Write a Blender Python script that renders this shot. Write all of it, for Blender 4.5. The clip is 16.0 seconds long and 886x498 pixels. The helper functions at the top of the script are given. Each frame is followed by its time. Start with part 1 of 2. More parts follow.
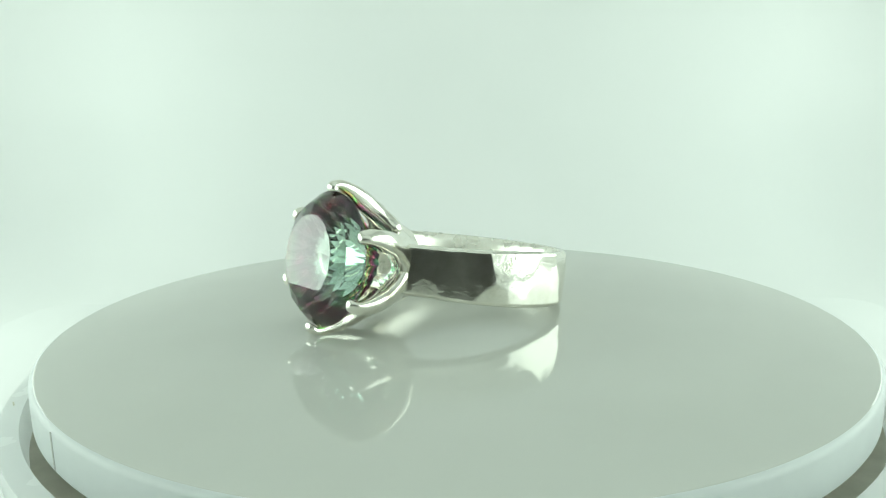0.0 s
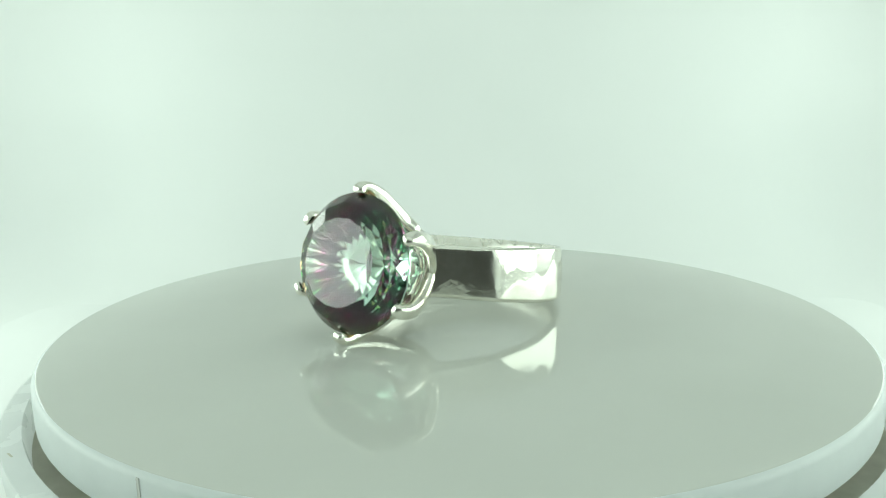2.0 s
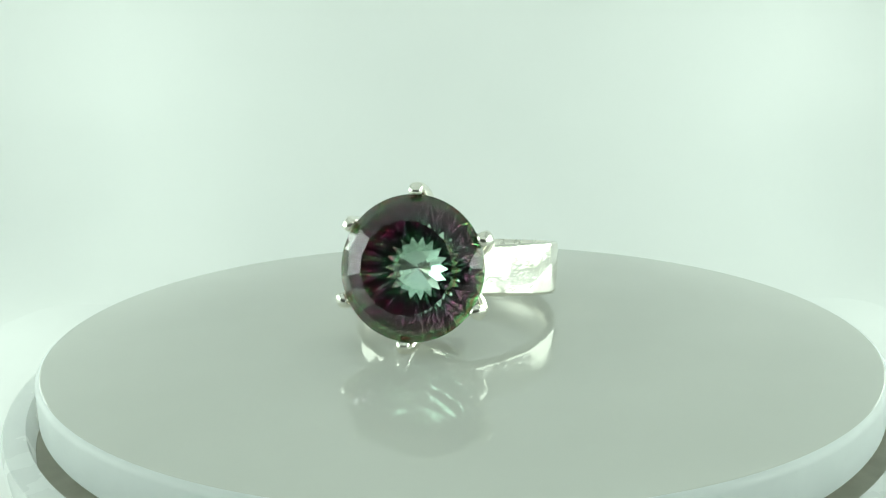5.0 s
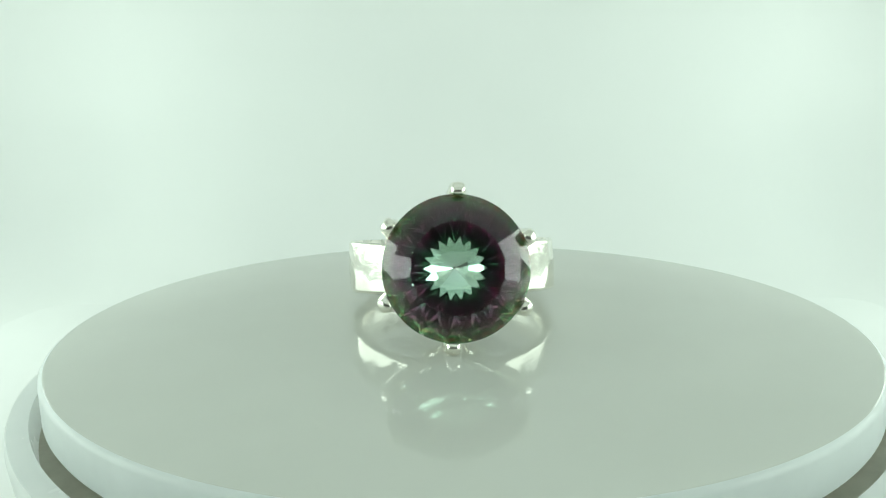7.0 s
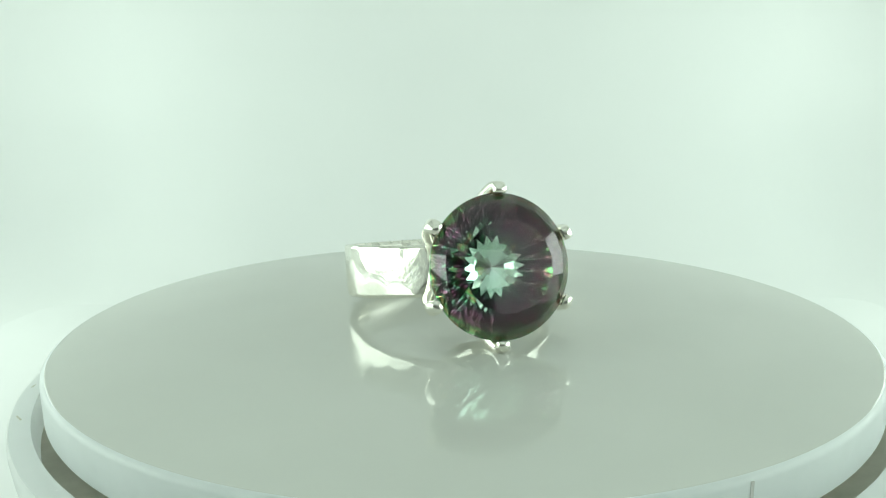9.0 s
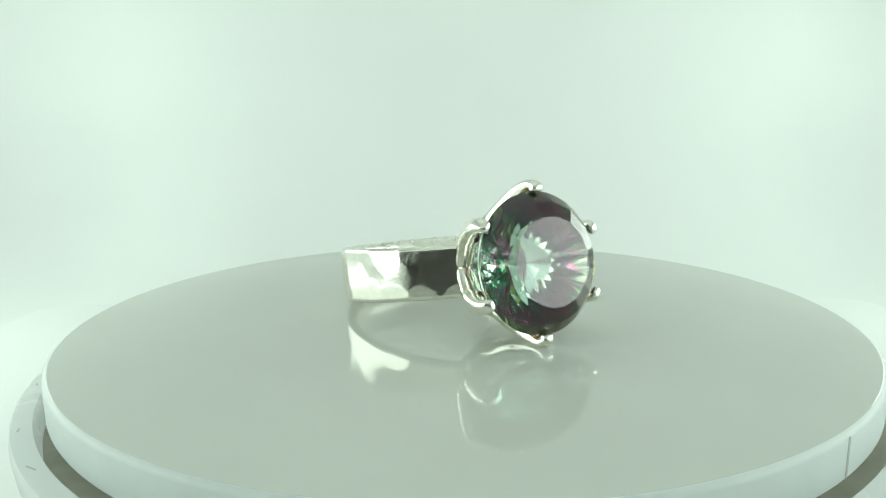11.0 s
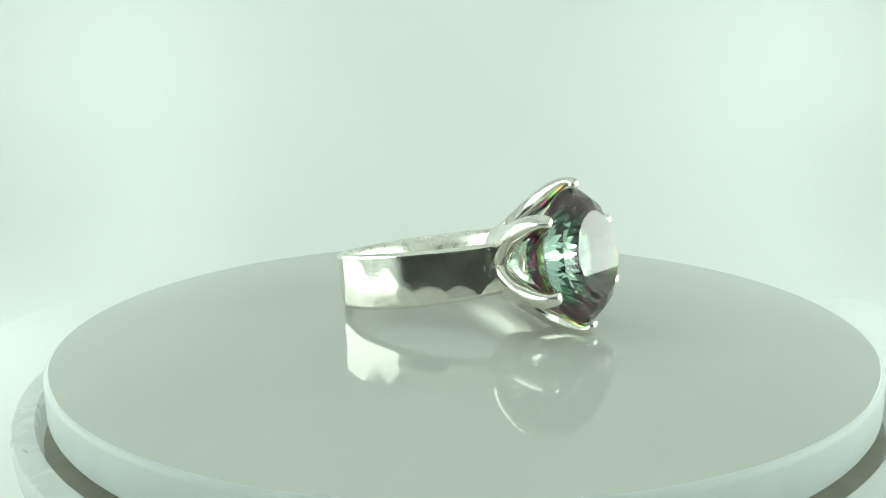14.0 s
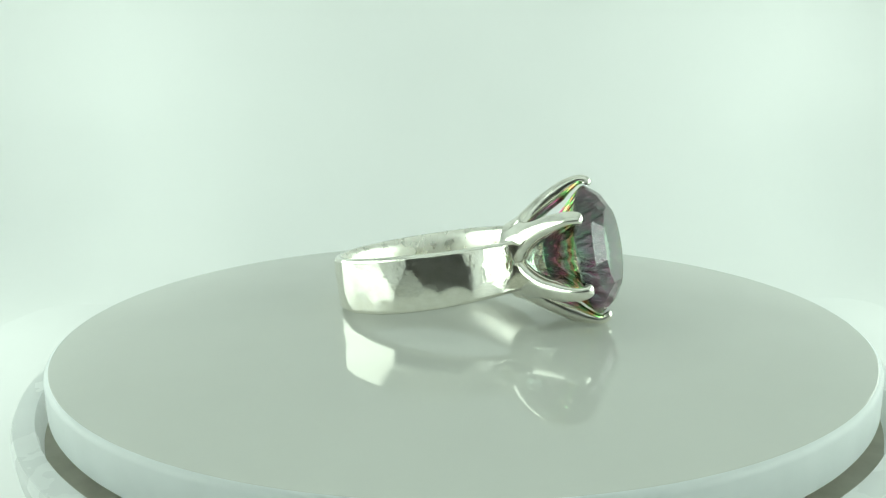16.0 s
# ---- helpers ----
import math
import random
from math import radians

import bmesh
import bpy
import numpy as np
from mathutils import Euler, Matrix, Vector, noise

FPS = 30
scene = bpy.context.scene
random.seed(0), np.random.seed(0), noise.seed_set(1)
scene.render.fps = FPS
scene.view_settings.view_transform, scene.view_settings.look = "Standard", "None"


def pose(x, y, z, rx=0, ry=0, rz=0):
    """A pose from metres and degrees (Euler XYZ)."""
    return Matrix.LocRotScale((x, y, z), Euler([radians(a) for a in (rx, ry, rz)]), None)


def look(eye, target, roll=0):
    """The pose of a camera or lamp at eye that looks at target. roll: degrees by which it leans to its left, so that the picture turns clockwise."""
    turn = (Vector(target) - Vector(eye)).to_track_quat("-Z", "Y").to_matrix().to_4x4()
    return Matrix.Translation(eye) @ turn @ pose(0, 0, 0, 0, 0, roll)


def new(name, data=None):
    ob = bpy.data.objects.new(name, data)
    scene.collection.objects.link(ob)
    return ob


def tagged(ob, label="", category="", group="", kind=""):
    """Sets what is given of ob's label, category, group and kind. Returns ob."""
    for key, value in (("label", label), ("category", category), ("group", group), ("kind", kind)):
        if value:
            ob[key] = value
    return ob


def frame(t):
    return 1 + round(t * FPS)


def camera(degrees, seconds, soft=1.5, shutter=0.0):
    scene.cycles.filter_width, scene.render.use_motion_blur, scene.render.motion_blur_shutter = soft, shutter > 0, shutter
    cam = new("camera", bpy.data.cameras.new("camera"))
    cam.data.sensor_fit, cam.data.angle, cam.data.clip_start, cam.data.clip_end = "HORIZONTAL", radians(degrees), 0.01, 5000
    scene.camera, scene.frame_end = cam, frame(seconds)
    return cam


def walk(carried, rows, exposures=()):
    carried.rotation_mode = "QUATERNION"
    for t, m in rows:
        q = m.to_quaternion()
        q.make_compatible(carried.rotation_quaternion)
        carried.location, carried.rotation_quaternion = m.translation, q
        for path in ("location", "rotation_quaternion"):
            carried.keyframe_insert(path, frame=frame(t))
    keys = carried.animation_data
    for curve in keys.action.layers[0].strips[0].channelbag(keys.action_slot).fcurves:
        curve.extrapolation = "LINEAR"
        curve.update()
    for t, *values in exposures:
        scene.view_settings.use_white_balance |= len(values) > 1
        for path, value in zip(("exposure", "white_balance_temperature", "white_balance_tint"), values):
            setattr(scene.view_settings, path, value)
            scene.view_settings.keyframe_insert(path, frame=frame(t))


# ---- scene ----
U = 0.065          # metres from the table's axis to the lens; the plan's unit
MM = 0.001

# ---------------------------------------------------------------- camera
cam = camera(70.59, 16.0, soft=1.15)
EYE = Vector((0.0, -1.0 * U, 0.26734 * U))
YAW, PITCH, ROLL = -0.01307, -0.17363, -0.7086
WAY = Vector((math.sin(YAW) * math.cos(PITCH), math.cos(YAW) * math.cos(PITCH), math.sin(PITCH)))
CAM_POSE = look(EYE, EYE + WAY, ROLL)
walk(cam, [(0.0, CAM_POSE), (16.0, CAM_POSE)])


def turned(t):
    """Turn of the table in degrees at t seconds."""
    return 7.12358 * (t - 7.0) - 0.01708 * (t - 7.0) ** 2


# ---------------------------------------------------------------- light
world = bpy.data.worlds.new("world")
scene.world = world
world.use_nodes = True
world.node_tree.nodes["Background"].inputs[0].default_value = (0.5, 0.56, 0.52, 1)
world.node_tree.nodes["Background"].inputs[1].default_value = 0.03
scene.view_settings.exposure = 0.0

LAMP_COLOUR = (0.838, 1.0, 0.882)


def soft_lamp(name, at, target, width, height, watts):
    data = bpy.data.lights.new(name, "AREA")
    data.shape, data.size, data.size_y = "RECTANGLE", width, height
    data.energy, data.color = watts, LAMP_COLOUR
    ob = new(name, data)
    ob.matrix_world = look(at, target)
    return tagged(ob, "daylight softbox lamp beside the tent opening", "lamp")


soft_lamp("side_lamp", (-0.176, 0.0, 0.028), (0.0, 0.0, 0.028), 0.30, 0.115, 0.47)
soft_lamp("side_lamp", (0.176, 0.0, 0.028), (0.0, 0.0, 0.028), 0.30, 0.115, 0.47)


# ---------------------------------------------------------------- materials
def material(name):
    m = bpy.data.materials.new(name)
    m.use_nodes = True
    n, l = m.node_tree.nodes, m.node_tree.links
    return m, n, l, n["Principled BSDF"]


def texture(n, l, kind, scale, detail=3.0, space="Object"):
    co = n.new("ShaderNodeTexCoord")
    tx = n.new(kind)
    tx.inputs["Scale"].default_value = scale
    if "Detail" in tx.inputs:
        tx.inputs["Detail"].default_value = detail
    l.new(co.outputs[space], tx.inputs["Vector"])
    return tx


def ramp(n, l, source, stops):
    r = n.new("ShaderNodeValToRGB")
    while len(r.color_ramp.elements) < len(stops):
        r.color_ramp.elements.new(0.5)
    for e, (at, colour) in zip(r.color_ramp.elements, stops):
        e.position, e.color = at, (*colour, 1)
    l.new(source, r.inputs[0])
    return r


def bump(n, l, source, strength, distance, b, after=None):
    k = n.new("ShaderNodeBump")
    k.inputs["Strength"].default_value, k.inputs["Distance"].default_value = strength, distance
    l.new(source, k.inputs["Height"])
    if after:
        l.new(after.outputs[0], k.inputs["Normal"])
    l.new(k.outputs[0], b.inputs["Normal"])
    return k


def make_silver(name, rough, dents):
    m, n, l, b = material(name)
    b.inputs["Metallic"].default_value = 1.0
    fine = texture(n, l, "ShaderNodeTexNoise", 900.0, 4.0)
    r = ramp(n, l, fine.outputs[0], [(0.3, (0.82, 0.80, 0.71)), (0.7, (0.93, 0.915, 0.85))])
    l.new(r.outputs[0], b.inputs["Base Color"])
    rr = ramp(n, l, fine.outputs[0], [(0.35, (rough * 0.7,) * 3), (0.75, (rough * 1.6,) * 3)])
    l.new(rr.outputs[0], b.inputs["Roughness"])
    pits = texture(n, l, "ShaderNodeTexNoise", 2600.0, 6.0)
    k = bump(n, l, pits.outputs[0], 0.32 * dents, 0.00006, b)
    broad = texture(n, l, "ShaderNodeTexNoise", 300.0, 1.5)
    k = bump(n, l, broad.outputs[0], 0.4 * dents, 0.00008, b, k)
    if dents > 0.5:
        speck = texture(n, l, "ShaderNodeTexVoronoi", 2400.0)
        thin = texture(n, l, "ShaderNodeTexNoise", 330.0, 2.0)
        near = ramp(n, l, speck.outputs["Distance"], [(0.0, (0, 0, 0)), (0.28, (1, 1, 1))])
        some = ramp(n, l, thin.outputs[0], [(0.42, (1, 1, 1)), (0.54, (0, 0, 0))])
        hole = n.new("ShaderNodeMath")
        hole.operation = "MAXIMUM"
        l.new(near.outputs[0], hole.inputs[0])
        l.new(some.outputs[0], hole.inputs[1])
        bump(n, l, hole.outputs[0], 1.0, 0.00012, b, k)
    return m


SILVER = make_silver("hammered_silver", 0.12, 1.0)
BRUSHED = make_silver("brushed_silver", 0.30, 0.5)
POLISHED = make_silver("polished_silver", 0.15, 0.5)

def make_opal(name, low, high, scale, rough, through_share):
    """Milky plastic: a share of the light passes through it."""
    m, n, l, b = material(name)
    spots = texture(n, l, "ShaderNodeTexNoise", scale, 4.0)
    r = ramp(n, l, spots.outputs[0], [(0.3, low), (0.7, high)])
    l.new(r.outputs[0], b.inputs["Base Color"])
    wear = ramp(n, l, spots.outputs[0], [(0.3, (rough * 0.8,) * 3), (0.7, (rough * 1.25,) * 3)])
    l.new(wear.outputs[0], b.inputs["Roughness"])
    b.inputs["IOR"].default_value = 1.68
    glow = n.new("ShaderNodeBsdfTranslucent")
    l.new(r.outputs[0], glow.inputs["Color"])
    mix = n.new("ShaderNodeMixShader")
    mix.inputs[0].default_value = through_share
    l.new(b.outputs[0], mix.inputs[1])
    l.new(glow.outputs[0], mix.inputs[2])
    l.new(mix.outputs[0], n["Material Output"].inputs["Surface"])
    return m


ACRYLIC = make_opal("white_acrylic", (0.71, 0.72, 0.68), (0.74, 0.75, 0.71), 60.0, 0.03, 0.26)
# rough rim, paler and bluer than the plate: its lit glow is in the colour
EDGE = make_opal("lit_sawn_acrylic_edge", (0.86, 0.90, 0.91), (0.90, 0.94, 0.95), 400.0, 0.5, 0.4)
PLASTIC = make_opal("frosted_plastic", (0.90, 0.92, 0.92), (0.95, 0.96, 0.96), 150.0, 0.25, 0.5)

m, n, l, b = material("grey_felt")
spots = texture(n, l, "ShaderNodeTexNoise", 500.0, 5.0)
r = ramp(n, l, spots.outputs[0], [(0.3, (0.52, 0.50, 0.42)), (0.7, (0.62, 0.60, 0.51))])
l.new(r.outputs[0], b.inputs["Base Color"])
b.inputs["Roughness"].default_value = 0.6
FELT = m

m, n, l, b = material("dull_grey_glue")
spots = texture(n, l, "ShaderNodeTexNoise", 900.0, 4.0)
r = ramp(n, l, spots.outputs[0], [(0.3, (0.46, 0.46, 0.44)), (0.7, (0.58, 0.58, 0.56))])
l.new(r.outputs[0], b.inputs["Base Color"])
b.inputs["Roughness"].default_value = 0.5
GREY = m

m, n, l, b = material("dark_plastic")
spots = texture(n, l, "ShaderNodeTexNoise", 300.0, 4.0)
r = ramp(n, l, spots.outputs[0], [(0.3, (0.02, 0.02, 0.022)), (0.7, (0.035, 0.035, 0.035))])
l.new(r.outputs[0], b.inputs["Base Color"])
b.inputs["Roughness"].default_value = 0.4
DARK = m

m, n, l, b = material("tent_cloth")
weave = texture(n, l, "ShaderNodeTexNoise", 9.0, 2.0)
r = ramp(n, l, weave.outputs[0], [(0.3, (0.66, 0.675, 0.67)), (0.7, (0.72, 0.73, 0.725))])
l.new(r.outputs[0], b.inputs["Base Color"])
b.inputs["Roughness"].default_value = 0.9
fold = texture(n, l, "ShaderNodeTexNoise", 14.0, 1.0)
bump(n, l, fold.outputs[0], 0.25, 0.01, b)
CLOTH = m

m, n, l, b = material("dim_room_paint")
spots = texture(n, l, "ShaderNodeTexNoise", 6.0, 3.0)
r = ramp(n, l, spots.outputs[0], [(0.3, (0.48, 0.48, 0.46)), (0.7, (0.58, 0.57, 0.55))])
l.new(r.outputs[0], b.inputs["Base Color"])
b.inputs["Roughness"].default_value = 0.8
ROOM = m


# colours of the thin film from the point of the stone (0) to its edge (1)
# dark stops next to the star put the stone's dark reflections into the colour
FILM = [(0.40, (0.08, 0.20, 0.12)), (0.47, (0.09, 0.07, 0.11)), (0.57, (0.33, 0.065, 0.18)), (0.66, (0.17, 0.08, 0.06)),
        (0.74, (0.12, 0.42, 0.15)), (0.81, (0.72, 0.28, 0.17)), (0.88, (0.22, 0.74, 0.25)), (0.95, (0.92, 0.62, 0.64))]
# same coating made paler: the light that the star returns is in the colour
STAR_FILM = [(0.0, (0.78, 0.72, 0.72)), (0.05, (0.68, 0.80, 0.76)), (0.25, (0.60, 0.78, 0.66)), (0.42, (0.70, 0.84, 0.80))]


def make_gem(name, coat, tint, rough=0.0, film=FILM):
    """Topaz. coat: the share of its thin metal film, which throws back purple, green and amber."""
    m, n, l, b = material(name)
    b.inputs["Base Color"].default_value = (*tint, 1)
    b.inputs["Roughness"].default_value = rough
    b.inputs["IOR"].default_value = 1.62
    b.inputs["Transmission Weight"].default_value = 1.0
    if not coat:
        b.inputs["Specular Tint"].default_value = (1.0, 0.86, 0.97, 1)
        return m
    co = n.new("ShaderNodeTexCoord")
    flat = n.new("ShaderNodeVectorMath")
    flat.operation = "MULTIPLY"
    flat.inputs[1].default_value = (1000.0, 1000.0, 0.0)
    l.new(co.outputs["Object"], flat.inputs[0])
    reach = n.new("ShaderNodeVectorMath")
    reach.operation = "LENGTH"
    l.new(flat.outputs[0], reach.inputs[0])
    cloud = texture(n, l, "ShaderNodeTexNoise", 420.0, 2.0)
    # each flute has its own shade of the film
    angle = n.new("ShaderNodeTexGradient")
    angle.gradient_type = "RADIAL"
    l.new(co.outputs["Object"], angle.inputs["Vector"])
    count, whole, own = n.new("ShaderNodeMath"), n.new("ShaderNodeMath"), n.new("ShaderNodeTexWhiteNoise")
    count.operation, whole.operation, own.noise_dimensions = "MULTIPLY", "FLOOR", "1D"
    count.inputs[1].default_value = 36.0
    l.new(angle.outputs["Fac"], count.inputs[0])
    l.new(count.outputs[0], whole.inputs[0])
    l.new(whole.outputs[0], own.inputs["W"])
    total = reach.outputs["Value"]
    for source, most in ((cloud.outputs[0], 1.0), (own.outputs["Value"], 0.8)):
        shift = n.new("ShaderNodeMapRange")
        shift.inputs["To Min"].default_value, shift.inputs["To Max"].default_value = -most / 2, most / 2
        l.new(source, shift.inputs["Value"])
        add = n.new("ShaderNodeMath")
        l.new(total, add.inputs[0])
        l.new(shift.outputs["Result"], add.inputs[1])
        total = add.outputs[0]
    share = n.new("ShaderNodeMath")
    share.operation = "DIVIDE"
    share.inputs[1].default_value = 6.6
    l.new(total, share.inputs[0])
    c = ramp(n, l, share.outputs[0], film)
    g = n.new("ShaderNodeBsdfGlossy")
    g.inputs["Roughness"].default_value = 0.02
    l.new(c.outputs[0], g.inputs["Color"])
    mix = n.new("ShaderNodeMixShader")
    mix.inputs[0].default_value = coat
    l.new(b.outputs[0], mix.inputs[1])
    l.new(g.outputs[0], mix.inputs[2])
    l.new(mix.outputs[0], n["Material Output"].inputs["Surface"])
    return m


GEM_CLEAR = make_gem("clear_topaz", 0.0, (0.78, 0.95, 0.885))
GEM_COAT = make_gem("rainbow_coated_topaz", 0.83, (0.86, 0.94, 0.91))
GEM_STAR = make_gem("lit_green_coated_topaz", 0.62, (0.70, 0.88, 0.82), 0.05, STAR_FILM)


# ---------------------------------------------------------------- mesh helpers
def mesh_object(name, bm, mats, smooth=None, turn=True):
    if turn:
        bmesh.ops.recalc_face_normals(bm, faces=bm.faces)
    me = bpy.data.meshes.new(name)
    bm.to_mesh(me)
    bm.free()
    for mt in mats if isinstance(mats, (list, tuple)) else [mats]:
        me.materials.append(mt)
    if smooth is not None:
        me.polygons.foreach_set("use_smooth", [True] * len(me.polygons))
        me.set_sharp_from_angle(angle=radians(smooth))
    return new(name, me)


def part(name, bm, mats, parent, label="", smooth=35, turn=True):
    ob = mesh_object(name, bm, mats, smooth, turn)
    ob.parent = parent
    return tagged(ob, label)


def lathe(profile, steps=160, centre=(0, 0)):
    """A turned solid from (radius, height) pairs."""
    bm = bmesh.new()
    rings = []
    for radius, z in profile:
        if radius <= 0:
            rings.append([bm.verts.new((centre[0], centre[1], z))])
        else:
            rings.append([bm.verts.new((centre[0] + radius * math.cos(2 * math.pi * i / steps),
                                        centre[1] + radius * math.sin(2 * math.pi * i / steps), z)) for i in range(steps)])
    for a, c in zip(rings, rings[1:]):
        for i in range(steps):
            j = (i + 1) % steps
            if len(a) == 1 and len(c) > 1:
                bm.faces.new((a[0], c[i], c[j]))
            elif len(c) == 1 and len(a) > 1:
                bm.faces.new((a[i], c[0], a[j]))
            elif len(a) > 1:
                bm.faces.new((a[i], c[i], c[j], a[j]))
    return bm


def box(x0, x1, y0, y1, z0, z1):
    bm = bmesh.new()
    bmesh.ops.create_cube(bm, size=1.0)
    for v in bm.verts:
        v.co = Vector(((x0 + x1) / 2 + v.co.x * (x1 - x0), (y0 + y1) / 2 + v.co.y * (y1 - y0), (z0 + z1) / 2 + v.co.z * (z1 - z0)))
    return bm


# ---------------------------------------------------------------- setting
FLOOR_Z = -0.034


def tent_plan(half, back, corner, front):
    """Line of the tent's cloth on plan: left side, back with round corners, right side."""
    plan = [(-half, front + (back - corner - front) * i / 12) for i in range(12)]
    plan += [(-half + corner - corner * math.cos(a * math.pi / 32), back - corner + corner * math.sin(a * math.pi / 32)) for a in range(17)]
    plan += [(-half + corner + (2 * half - 2 * corner) * i / 12, back) for i in range(1, 12)]
    plan += [(half - corner + corner * math.sin(a * math.pi / 32), back - corner + corner * math.cos(a * math.pi / 32)) for a in range(17)]
    plan += [(half, back - corner - (back - corner - front) * i / 12) for i in range(1, 13)]
    return plan


def tent():
    """Cloth of the light tent: it sweeps up from the floor. The unseen front is added, its opening dark for the silver
    to reflect.
    """
    half, back, front, corner, top, cove = 0.18, 0.18, FRONT, 0.06, 0.20, 0.055
    sections = [(FLOOR_Z + cove * (1 - math.cos(math.pi / 16 * i)), cove * (1 - math.sin(math.pi / 16 * i))) for i in range(9)]
    sections += [(sections[-1][0] + (top - sections[-1][0]) * i / 6, 0.0) for i in range(1, 7)]
    bm = bmesh.new()
    sheets = []
    for grow in (0.0, 0.002):
        sheets.append([[bm.verts.new((x, y, z - (grow if i == 0 else 0))) for x, y in tent_plan(half - inset + grow, back - inset + grow, corner - inset + grow, front)]
                       for i, (z, inset) in enumerate(sections)])
    last, high = len(sheets[0][0]) - 1, len(sections) - 1
    for grid in sheets:
        for a, c in zip(grid, grid[1:]):
            for i in range(last):
                bm.faces.new((a[i], a[i + 1], c[i + 1], c[i]))
    for side in (0, last):
        for j in range(high):
            bm.faces.new((sheets[0][j][side], sheets[0][j + 1][side], sheets[1][j + 1][side], sheets[1][j][side]))
    for j in (0, high):
        for i in range(last):
            bm.faces.new((sheets[0][j][i], sheets[0][j][i + 1], sheets[1][j][i + 1], sheets[1][j][i]))
    ob = mesh_object("wall_tent", bm, CLOTH, 40)
    tagged(ob, "white cloth wall of a photo light tent", "wall", kind="structure")
    ceiling = mesh_object("ceiling", box(-half - 0.004, half + 0.004, front - 0.006, back + 0.004, top + 0.001, top + 0.004), CLOTH)
    tagged(ceiling, "white cloth top of a photo light tent", "ceiling", kind="structure")
    floor = mesh_object("floor", box(-half + cove - 0.004, half - cove + 0.004, front - 0.006, back - cove + 0.004, FLOOR_Z - 0.008, FLOOR_Z + 0.0004), CLOTH)
    tagged(floor, "white cloth floor of a photo light tent", "floor", kind="structure")
    # added front, out of view: shapes the dark reflection on the band
    bm = bmesh.new()
    outer = [(-half - 0.004, FLOOR_Z), (-half - 0.004, top), (half + 0.004, top), (half + 0.004, FLOOR_Z)]
    inner = [(OPENING[0], FLOOR_Z), (OPENING[0], OPENING_TOP), (OPENING[1], OPENING_TOP), (OPENING[1], FLOOR_Z)]
    rows = [[[bm.verts.new((x, front - d, z)) for x, z in line] for line in (outer, inner)] for d in (0.001, 0.004)]
    for near in rows:
        for i in range(3):
            bm.faces.new((near[0][i], near[0][i + 1], near[1][i + 1], near[1][i]))
    for line in (0, 1):
        for i in range(3):
            bm.faces.new((rows[0][line][i], rows[0][line][i + 1], rows[1][line][i + 1], rows[1][line][i]))
    unseen_front = mesh_object("wall_front_unseen", bm, CLOTH)
    tagged(unseen_front, "unseen white cloth front, added so its opening reflects dark in the silver", "wall", kind="structure")


# opening sized by the width of the dark reflection on the band
FRONT, OPENING, OPENING_TOP = -0.17, (-0.150, 0.122), 0.060


def room():
    """Unseen dim room round the tent, the dark that the silver reflects."""
    a, c, h0, h1 = 0.5, 0.45, -0.08, 0.5
    for name, dims in (("wall_south", (-a, a, -c - 0.02, -c, h0, h1)), ("wall_north", (-a, a, c, c + 0.02, h0, h1)),
                       ("wall_west", (-a - 0.02, -a, -c, c, h0, h1)), ("wall_east", (a, a + 0.02, -c, c, h0, h1)),
                       ("ceiling_room", (-a, a, -c, c, h1, h1 + 0.02)), ("ground", (-a, a, -c, c, h0 - 0.02, h0))):
        ob = mesh_object(name, box(*dims), ROOM)
        tagged(ob, "plain dim grey surface of the room", name.split("_")[0], kind="structure")


tent()
room()

# ---------------------------------------------------------------- turntable
OFF = (0.00885 * U, -0.00563 * U)
PLATE_R, PLATE_H = 0.5812 * U, 0.0488 * U


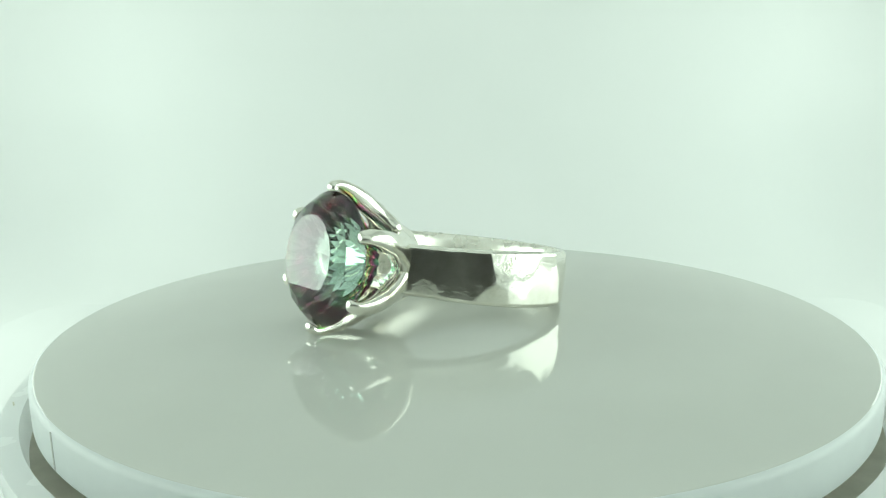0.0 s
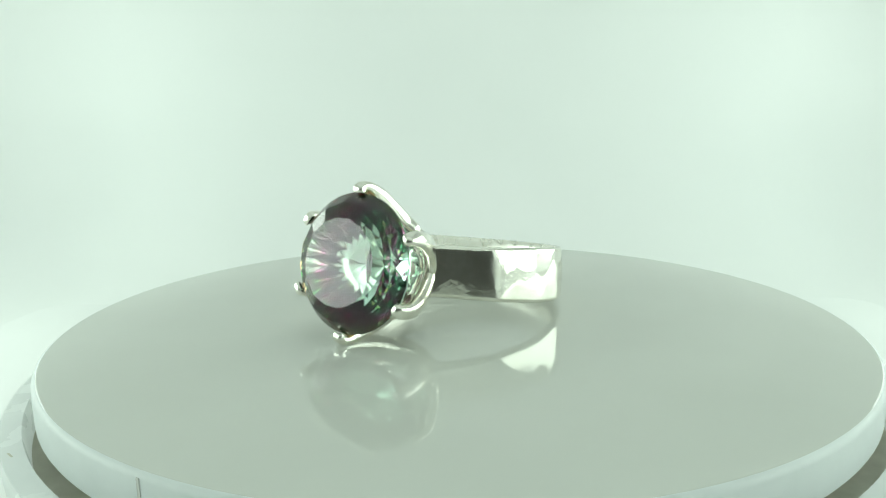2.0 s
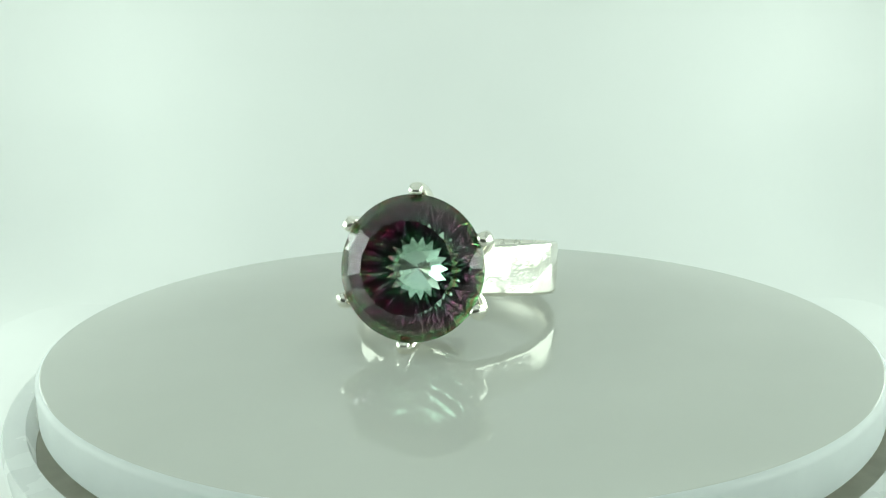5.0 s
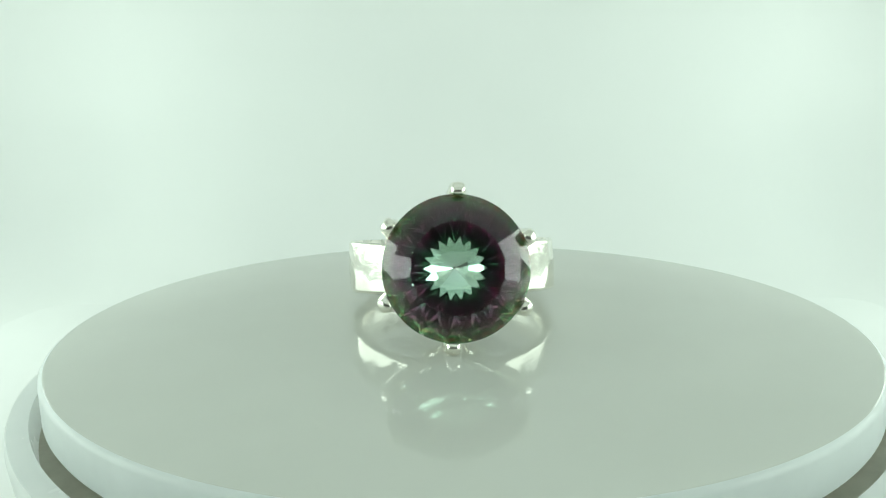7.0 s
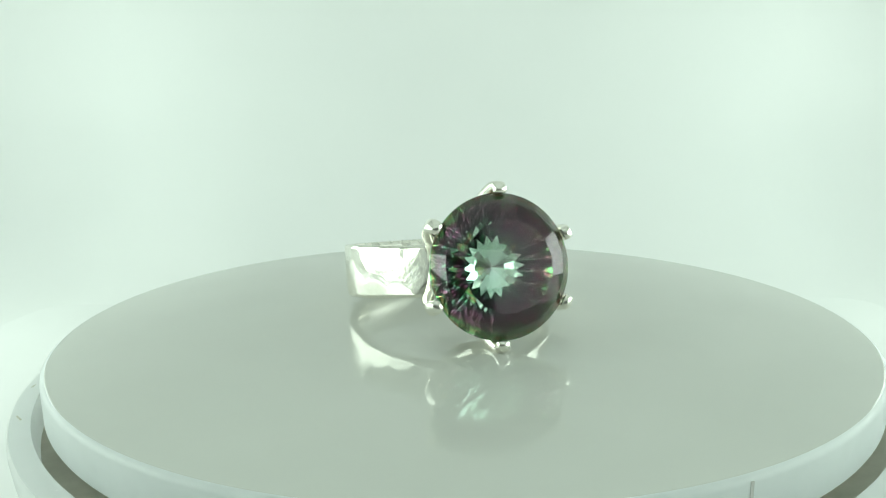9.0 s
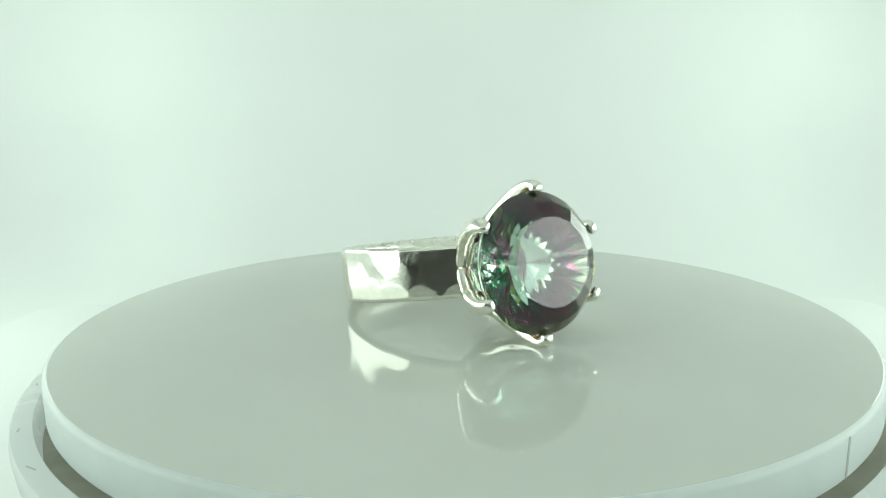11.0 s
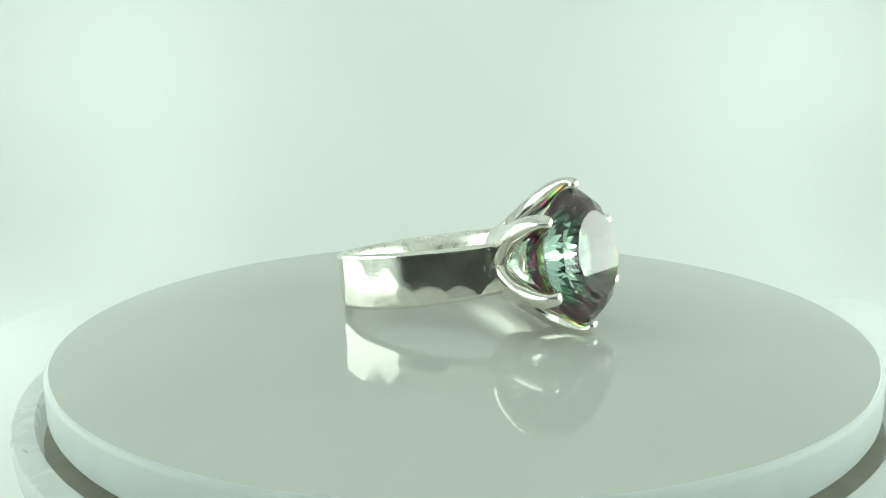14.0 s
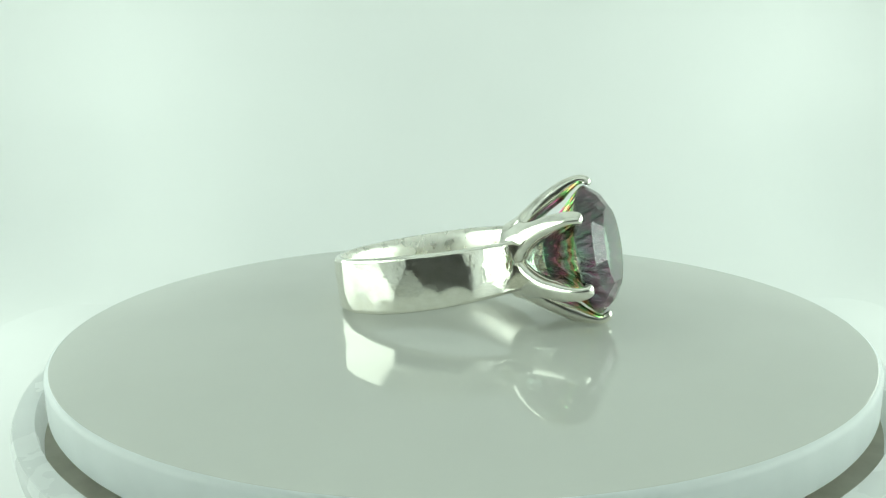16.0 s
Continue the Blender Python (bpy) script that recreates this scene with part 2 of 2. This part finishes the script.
def turntable():
    root = new("turntable")
    tagged(root, "round white display turntable with a glossy acrylic plate", "turntable")
    R, H, e = PLATE_R, PLATE_H, 0.00045
    prof = [(0, 0), (R * 0.5, 0), (R - e, 0)]
    prof += [(R - e + e * math.sin(a), -e + e * math.cos(a)) for a in (math.pi / 12 * i for i in range(1, 7))]
    prof += [(R, -H + e * 0.6), (R - e * 0.2, -H + e * 0.2), (R - e * 0.6, -H), (0, -H)]
    disc = lathe(prof, 240, OFF)
    for f in disc.faces:
        middle = f.calc_center_median()
        f.material_index = int(math.hypot(middle.x - OFF[0], middle.y - OFF[1]) > R - e and -H < middle.z < -0.04 * e)
    plate = part("plate", disc, [ACRYLIC, EDGE], root, "glossy white acrylic plate")
    seam = part("seam", box(R - 0.0005, R + 0.00003, -0.00012, 0.00012, -H + 0.0003, -0.0003), GREY, plate, "greyish vertical seam in the rim")
    seam.matrix_basis = pose(OFF[0], OFF[1], 0, 0, 0, -81.0)
    z0 = -0.0515 * U
    floor_z = -0.083 * U
    prof = [(0.588 * U, floor_z), (0.589 * U, floor_z + 0.0002), (0.5925 * U, z0 - 0.0004), (0.5945 * U, z0), (0.6160 * U, z0),
            (0.6180 * U, z0 - 0.0003), (0.6185 * U, z0 - 0.0008), (0.616 * U, -0.086 * U), (0.606 * U, -0.090 * U), (0.588 * U, -0.090 * U), (0.588 * U, floor_z)]
    part("tray_rim", lathe(prof, 240, OFF), PLASTIC, root, "frosted plastic rim of the tray")
    part("tray_floor", lathe([(0, floor_z), (0.5878 * U, floor_z), (0.5878 * U, -0.0898 * U), (0, -0.0898 * U)], 160, OFF), FELT, root, "beige floor of the tray")
    for degrees, r, long, lean in ((-104, 0.6075, 0.0008, 12), (-163.7, 0.607, 0.0011, 18), (-174, 0.608, 0.0006, -14), (171.5, 0.607, 0.0007, 15)):
        ob = part("scratch", box(-0.00006, 0.00006, -long / 2, long / 2, -0.0002, 0.00003), FELT, root)
        ob.matrix_basis = pose(OFF[0], OFF[1], z0, 0, 0, degrees) @ pose(r * U, 0, 0, 0, 0, lean)
    part("hub", lathe([(0, -H - 0.00005), (0.2 * U, -H - 0.00005), (0.2 * U, -0.0829 * U), (0, -0.0829 * U)], 48, OFF), DARK, root)
    return root


def turntable_base():
    top = -0.0905 * U
    bm = lathe([(0, top), (0.592 * U, top), (0.596 * U, top - 0.0003), (0.60 * U, FLOOR_Z + 0.001), (0.60 * U, FLOOR_Z - 0.001), (0, FLOOR_Z - 0.001)], 160)
    return tagged(mesh_object("motor_housing", bm, DARK, 35), "dark plastic motor base under the turntable", "housing")


TABLE = turntable()
turntable_base()

# ---------------------------------------------------------------- ring
BAND_R, BAND_IN = 10.95, 9.55
TIP_R = 6.53
STONE = (-0.38, -17.256, 0.442)
STONE_TILT = 3.075


def band_mesh():
    """Hammered band: the outside is the cut of many flat facets."""
    rnd = random.Random(11)
    planes = []
    columns = 25
    for row, zc in enumerate((-1.5, 1.2)):
        for c in range(columns):
            th = 2 * math.pi * (c + 0.5 * (row % 2) + rnd.uniform(-0.33, 0.33)) / columns
            tz = 0.06 * zc + rnd.uniform(-0.06, 0.06) - (0.06 if 3.0 < th < 3.75 else 0.0)
            z = zc + rnd.uniform(-0.5, 0.5)
            planes.append((th, tz, BAND_R * rnd.uniform(0.989, 0.998) + tz * z))
    th0, tz0, o0 = (np.array(v) for v in zip(*planes))
    steps, across = 480, 26
    bm = bmesh.new()
    rings = []
    for i in range(steps):
        th = 2 * math.pi * i / steps
        front = max(0.0, math.cos(th + math.pi / 2))
        away = math.degrees(math.acos(max(-1.0, min(1.0, math.cos(th + math.pi / 2)))))
        half = 2.66 - 0.32 * front ** 1.5
        co = np.cos(th - th0)
        sec = []
        for j in range(across + 1):
            z = half * (2 * j / across - 1)
            with np.errstate(divide="ignore"):
                r = np.where(co > 0.7, (o0 - tz0 * z) / np.maximum(co, 0.01), 99).min()
            flare = 0.65 * max(0.0, 1 - max(0.0, away - 18.0) / 22.0) ** 2
            edge = max(0.0, abs(z) - (half - 0.22)) / 0.22
            r = flare + 0.9 * min(r, BAND_R) + 0.1 * BAND_R * 0.991 - 0.16 * (1 - math.sqrt(max(0, 1 - edge * edge)))
            sec.append((r, z))
        inner = []
        for j in range(13):
            z = half * (1 - 2 * j / 12) * 0.985
            edge = max(0.0, abs(z) - (half - 0.3)) / 0.3
            inner.append((BAND_IN + 0.40 * (z / half) ** 2 + 0.15 * edge * edge, z))
        rings.append([bm.verts.new((r * math.cos(th) * MM, r * math.sin(th) * MM, z * MM)) for r, z in sec + inner])
    k = len(rings[0])
    for i in range(steps):
        a, c = rings[i], rings[(i + 1) % steps]
        for j in range(k):
            bm.faces.new((a[j], c[j], c[(j + 1) % k], a[(j + 1) % k])).material_index = int(across < j < k - 1)
    # opening behind the stone
    gone = [f for f in bm.faces if f.calc_center_median().y < 0 and
            math.hypot(f.calc_center_median().x / 2.4, f.calc_center_median().z / 1.5) < MM]
    bmesh.ops.delete(bm, geom=gone, context="FACES")
    bmesh.ops.bridge_loops(bm, edges=[e for e in bm.edges if e.is_boundary])
    return bm


def spline(points, count):
    """Smooth curve through points (Catmull-Rom)."""
    out = []
    pts = [2 * np.array(points[0]) - np.array(points[1])] + [np.array(q) for q in points] + [2 * np.array(points[-1]) - np.array(points[-2])]
    segs = len(points) - 1
    for i in range(count):
        u = i / (count - 1) * segs
        k = min(int(u), segs - 1)
        f = u - k
        a, b_, c, d = pts[k:k + 4]
        out.append(0.5 * (2 * b_ + (c - a) * f + (2 * a - 5 * b_ + 4 * c - d) * f * f + (3 * b_ - a - 3 * c + d) * f ** 3))
    return out


PRONG_LINE = [(6.12, -0.36), (6.44, -0.24), (6.70, -0.72), (6.72, -1.5), (6.35, -3.0), (5.4, -4.9), (4.45, -6.4), (3.75, -7.6), (3.5, -8.3)]
U_BOTTOM, U_LONG = -6.4, 2.6


def prong_mesh(angle):
    """One claw; widens at its foot until it meets its neighbours."""
    bm = bmesh.new()
    line = spline(PRONG_LINE, 44)
    rings = []
    for i, (r, s) in enumerate(line):
        a = line[max(0, i - 1)]
        c = line[min(len(line) - 1, i + 1)]
        d = (c - a) / np.linalg.norm(c - a)
        nr, ns = -d[1], d[0]
        out = -1.0 if nr > 0 else 1.0
        arc = math.pi / 6 * r
        slim = 0.54 + 0.12 * min(3.5, max(0.0, -s))
        if s > U_BOTTOM:
            gap = (arc - slim) * math.sqrt(min(1.0, (s - U_BOTTOM) / U_LONG) * (2 - min(1.0, (s - U_BOTTOM) / U_LONG)))
            hw = arc - gap
        else:
            hw = arc * 1.01
        thick = 0.43 + 0.48 * min(1.0, max(0.0, (-s - 0.6) / 2.6))
        r, s = r - nr * (0.43 - thick) * out, s - ns * (0.43 - thick) * out
        end = min(1.0, 0.15 + math.sqrt(max(0.0, 1 - (1 - min(1, i / 4.0)) ** 2)))
        hw, thick = hw * end, thick * end
        ring = []
        for q in range(16):
            w = 2 * math.pi * q / 16
            x = math.copysign(abs(math.cos(w)) ** 0.75, math.cos(w)) * hw
            t = math.copysign(abs(math.sin(w)) ** 0.75, math.sin(w)) * thick
            rad = r + nr * t
            ang = angle + x / r
            ring.append(bm.verts.new((rad * math.cos(ang) * MM, -(s + ns * t) * MM, rad * math.sin(ang) * MM)))
        rings.append(ring)
    for a, c in zip(rings, rings[1:]):
        for q in range(16):
            bm.faces.new((a[q], c[q], c[(q + 1) % 16], a[(q + 1) % 16]))
    bm.faces.new(rings[0])
    bm.faces.new(rings[-1])
    return bm


def gem_mesh():
    """Round stone, its face towards +z: sixteen-sided crown, 36 hollow flutes at the back, and a star of shallow facets round its point."""
    R, g = 6.1, 0.10
    sides, flutes, strips, rows = 16, 36, 8, 6
    table_r, table_h, mid_r, mid_h = 3.8, 1.95, 5.15, 1.22
    deep, tip, notch, t1 = -5.2, 2.75, 2.05, math.tan(radians(24.5))
    m_ = flutes * strips
    rnd = random.Random(5)
    uneven = [(rnd.uniform(0.05, 0.42), rnd.uniform(-0.3, 0.3)) for _ in range(flutes)]
    bm = bmesh.new()

    def at(r, k, h):
        a = 2 * math.pi * k / m_
        return bm.verts.new((r * math.cos(a) * MM, r * math.sin(a) * MM, h * MM))

    def face(vs, mat, smooth=False):
        f = bm.faces.new(vs)
        f.material_index, f.smooth = mat, smooth

    step, turn = m_ // sides, 7
    table = [at(table_r, step * k + turn, table_h) for k in range(sides)]
    mids = [at(mid_r, step * k + turn, mid_h) for k in range(sides)]
    # the girdle waves a little where the flat crown facets meet its round
    top = []
    for k in range(m_):
        d = 2 * math.pi * ((k - turn) % (step // 2) - step / 4) / m_
        top.append(at(R, k, g + 0.9 * R * (math.cos(2 * math.pi * step / 4 / m_) - math.cos(d))))
    low = [at(R, k, -g) for k in range(m_)]
    face(table, 0)
    for k in range(sides):
        j = (k + 1) % sides
        half = step // 2
        face((table[k], mids[k], mids[j], table[j]), 0)
        face((mids[k], top[(step * k + turn + half) % m_], mids[j]), 0)
        for first in (step * k + turn - half, step * k + turn):
            face([mids[k]] + [top[(first + i) % m_] for i in range(half + 1)], 0)
    for k in range(m_):
        face((top[k], low[k], low[(k + 1) % m_], top[(k + 1) % m_]), 0)

    def star_corner(k):
        r, d = ((tip, 0.0), (notch, 2 * math.pi / flutes))[k % 2]
        a = 2 * math.pi * k / flutes
        return Vector((r * math.cos(a), r * math.sin(a), deep + r * math.cos(d) * t1))

    rings = [low]
    for row in range(1, rows + 1):
        f = row / rows
        ring = []
        for k in range(m_):
            u = k % strips / strips
            inner = star_corner(k // strips).lerp(star_corner(k // strips + 1), u)
            p = (low[k].co / MM).lerp(inner, f)
            depth, lean = uneven[k // strips]
            hollow = depth * min(1.0, 2.5 * f) * (1 - f) * 4 * u * (1 - u) * (1 + lean * (2 * u - 1)) if row < rows else 0.0
            out = Vector((p.x, p.y, 0)).normalized()
            ring.append(bm.verts.new((p + hollow * Vector((-0.7 * out.x, -0.7 * out.y, 0.7))) * MM))
        rings.append(ring)
    for a, c in zip(rings, rings[1:]):
        for k in range(m_):
            j = (k + 1) % m_
            face((a[k], c[k], c[j], a[j]), 1, True)
    point = at(0, 0, deep)
    for k in range(flutes):
        face([point] + [rings[-1][(k * strips + i) % m_] for i in range(strips + 1)], 2)
    bmesh.ops.recalc_face_normals(bm, faces=bm.faces)
    ridge = {rings[r][k] for r in range(rows + 1) for k in range(0, m_, strips)}
    for e in bm.edges:
        kinds = {f.material_index for f in e.link_faces}
        if kinds != {1} or all(v in ridge for v in e.verts):
            e.smooth = False
    return bm


def make_ring():
    root = new("ring")
    tagged(root, "hammered silver ring with a round rainbow topaz", "ring")
    part("band", band_mesh(), [SILVER, BRUSHED], root, "hammered silver band", 60)
    head = pose(STONE[0] * MM, STONE[1] * MM, STONE[2] * MM, -STONE_TILT, 0, 0)
    for degrees in (87.9, 147.1, 206.0, 266.4, 329.1, 382.7):
        ob = part("prong", prong_mesh(radians(degrees)), POLISHED, root, "polished silver claw", 60)
        ob.matrix_basis = head
    collar = lathe([(3.0 * MM, 6.9 * MM), (3.75 * MM, 6.6 * MM), (4.15 * MM, 7.0 * MM), (3.95 * MM, 7.6 * MM), (3.8 * MM, 8.6 * MM), (3.0 * MM, 8.6 * MM), (3.0 * MM, 6.9 * MM)], 72)
    ob = part("collar", collar, POLISHED, root, "silver collar that joins the claws to the band", 50)
    ob.matrix_basis = head @ pose(0, 0, 0, -90, 0, 0)
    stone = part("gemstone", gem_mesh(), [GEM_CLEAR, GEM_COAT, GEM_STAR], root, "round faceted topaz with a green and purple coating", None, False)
    stone.matrix_basis = head @ pose(0, 0.62 * MM, 0, 90, 0, 0)
    return root


RING = make_ring()
RING_PLACE = Matrix(((0.998812, -0.048209, -0.007154, 0.01148 * MM), (0.048737, 0.987992, 0.14662, 1.47165 * MM),
                     (0.0, -0.146794, 0.989167, 4.12 * MM), (0, 0, 0, 1)))


# ---------------------------------------------------------------- turning of the table
def motions():
    seconds = [0.5 * i for i in range(33)]
    walk(TABLE, [(t, pose(0, 0, 0, 0, 0, turned(t))) for t in seconds])
    walk(RING, [(t, pose(0, 0, 0, 0, 0, turned(t)) @ RING_PLACE) for t in seconds])


motions()
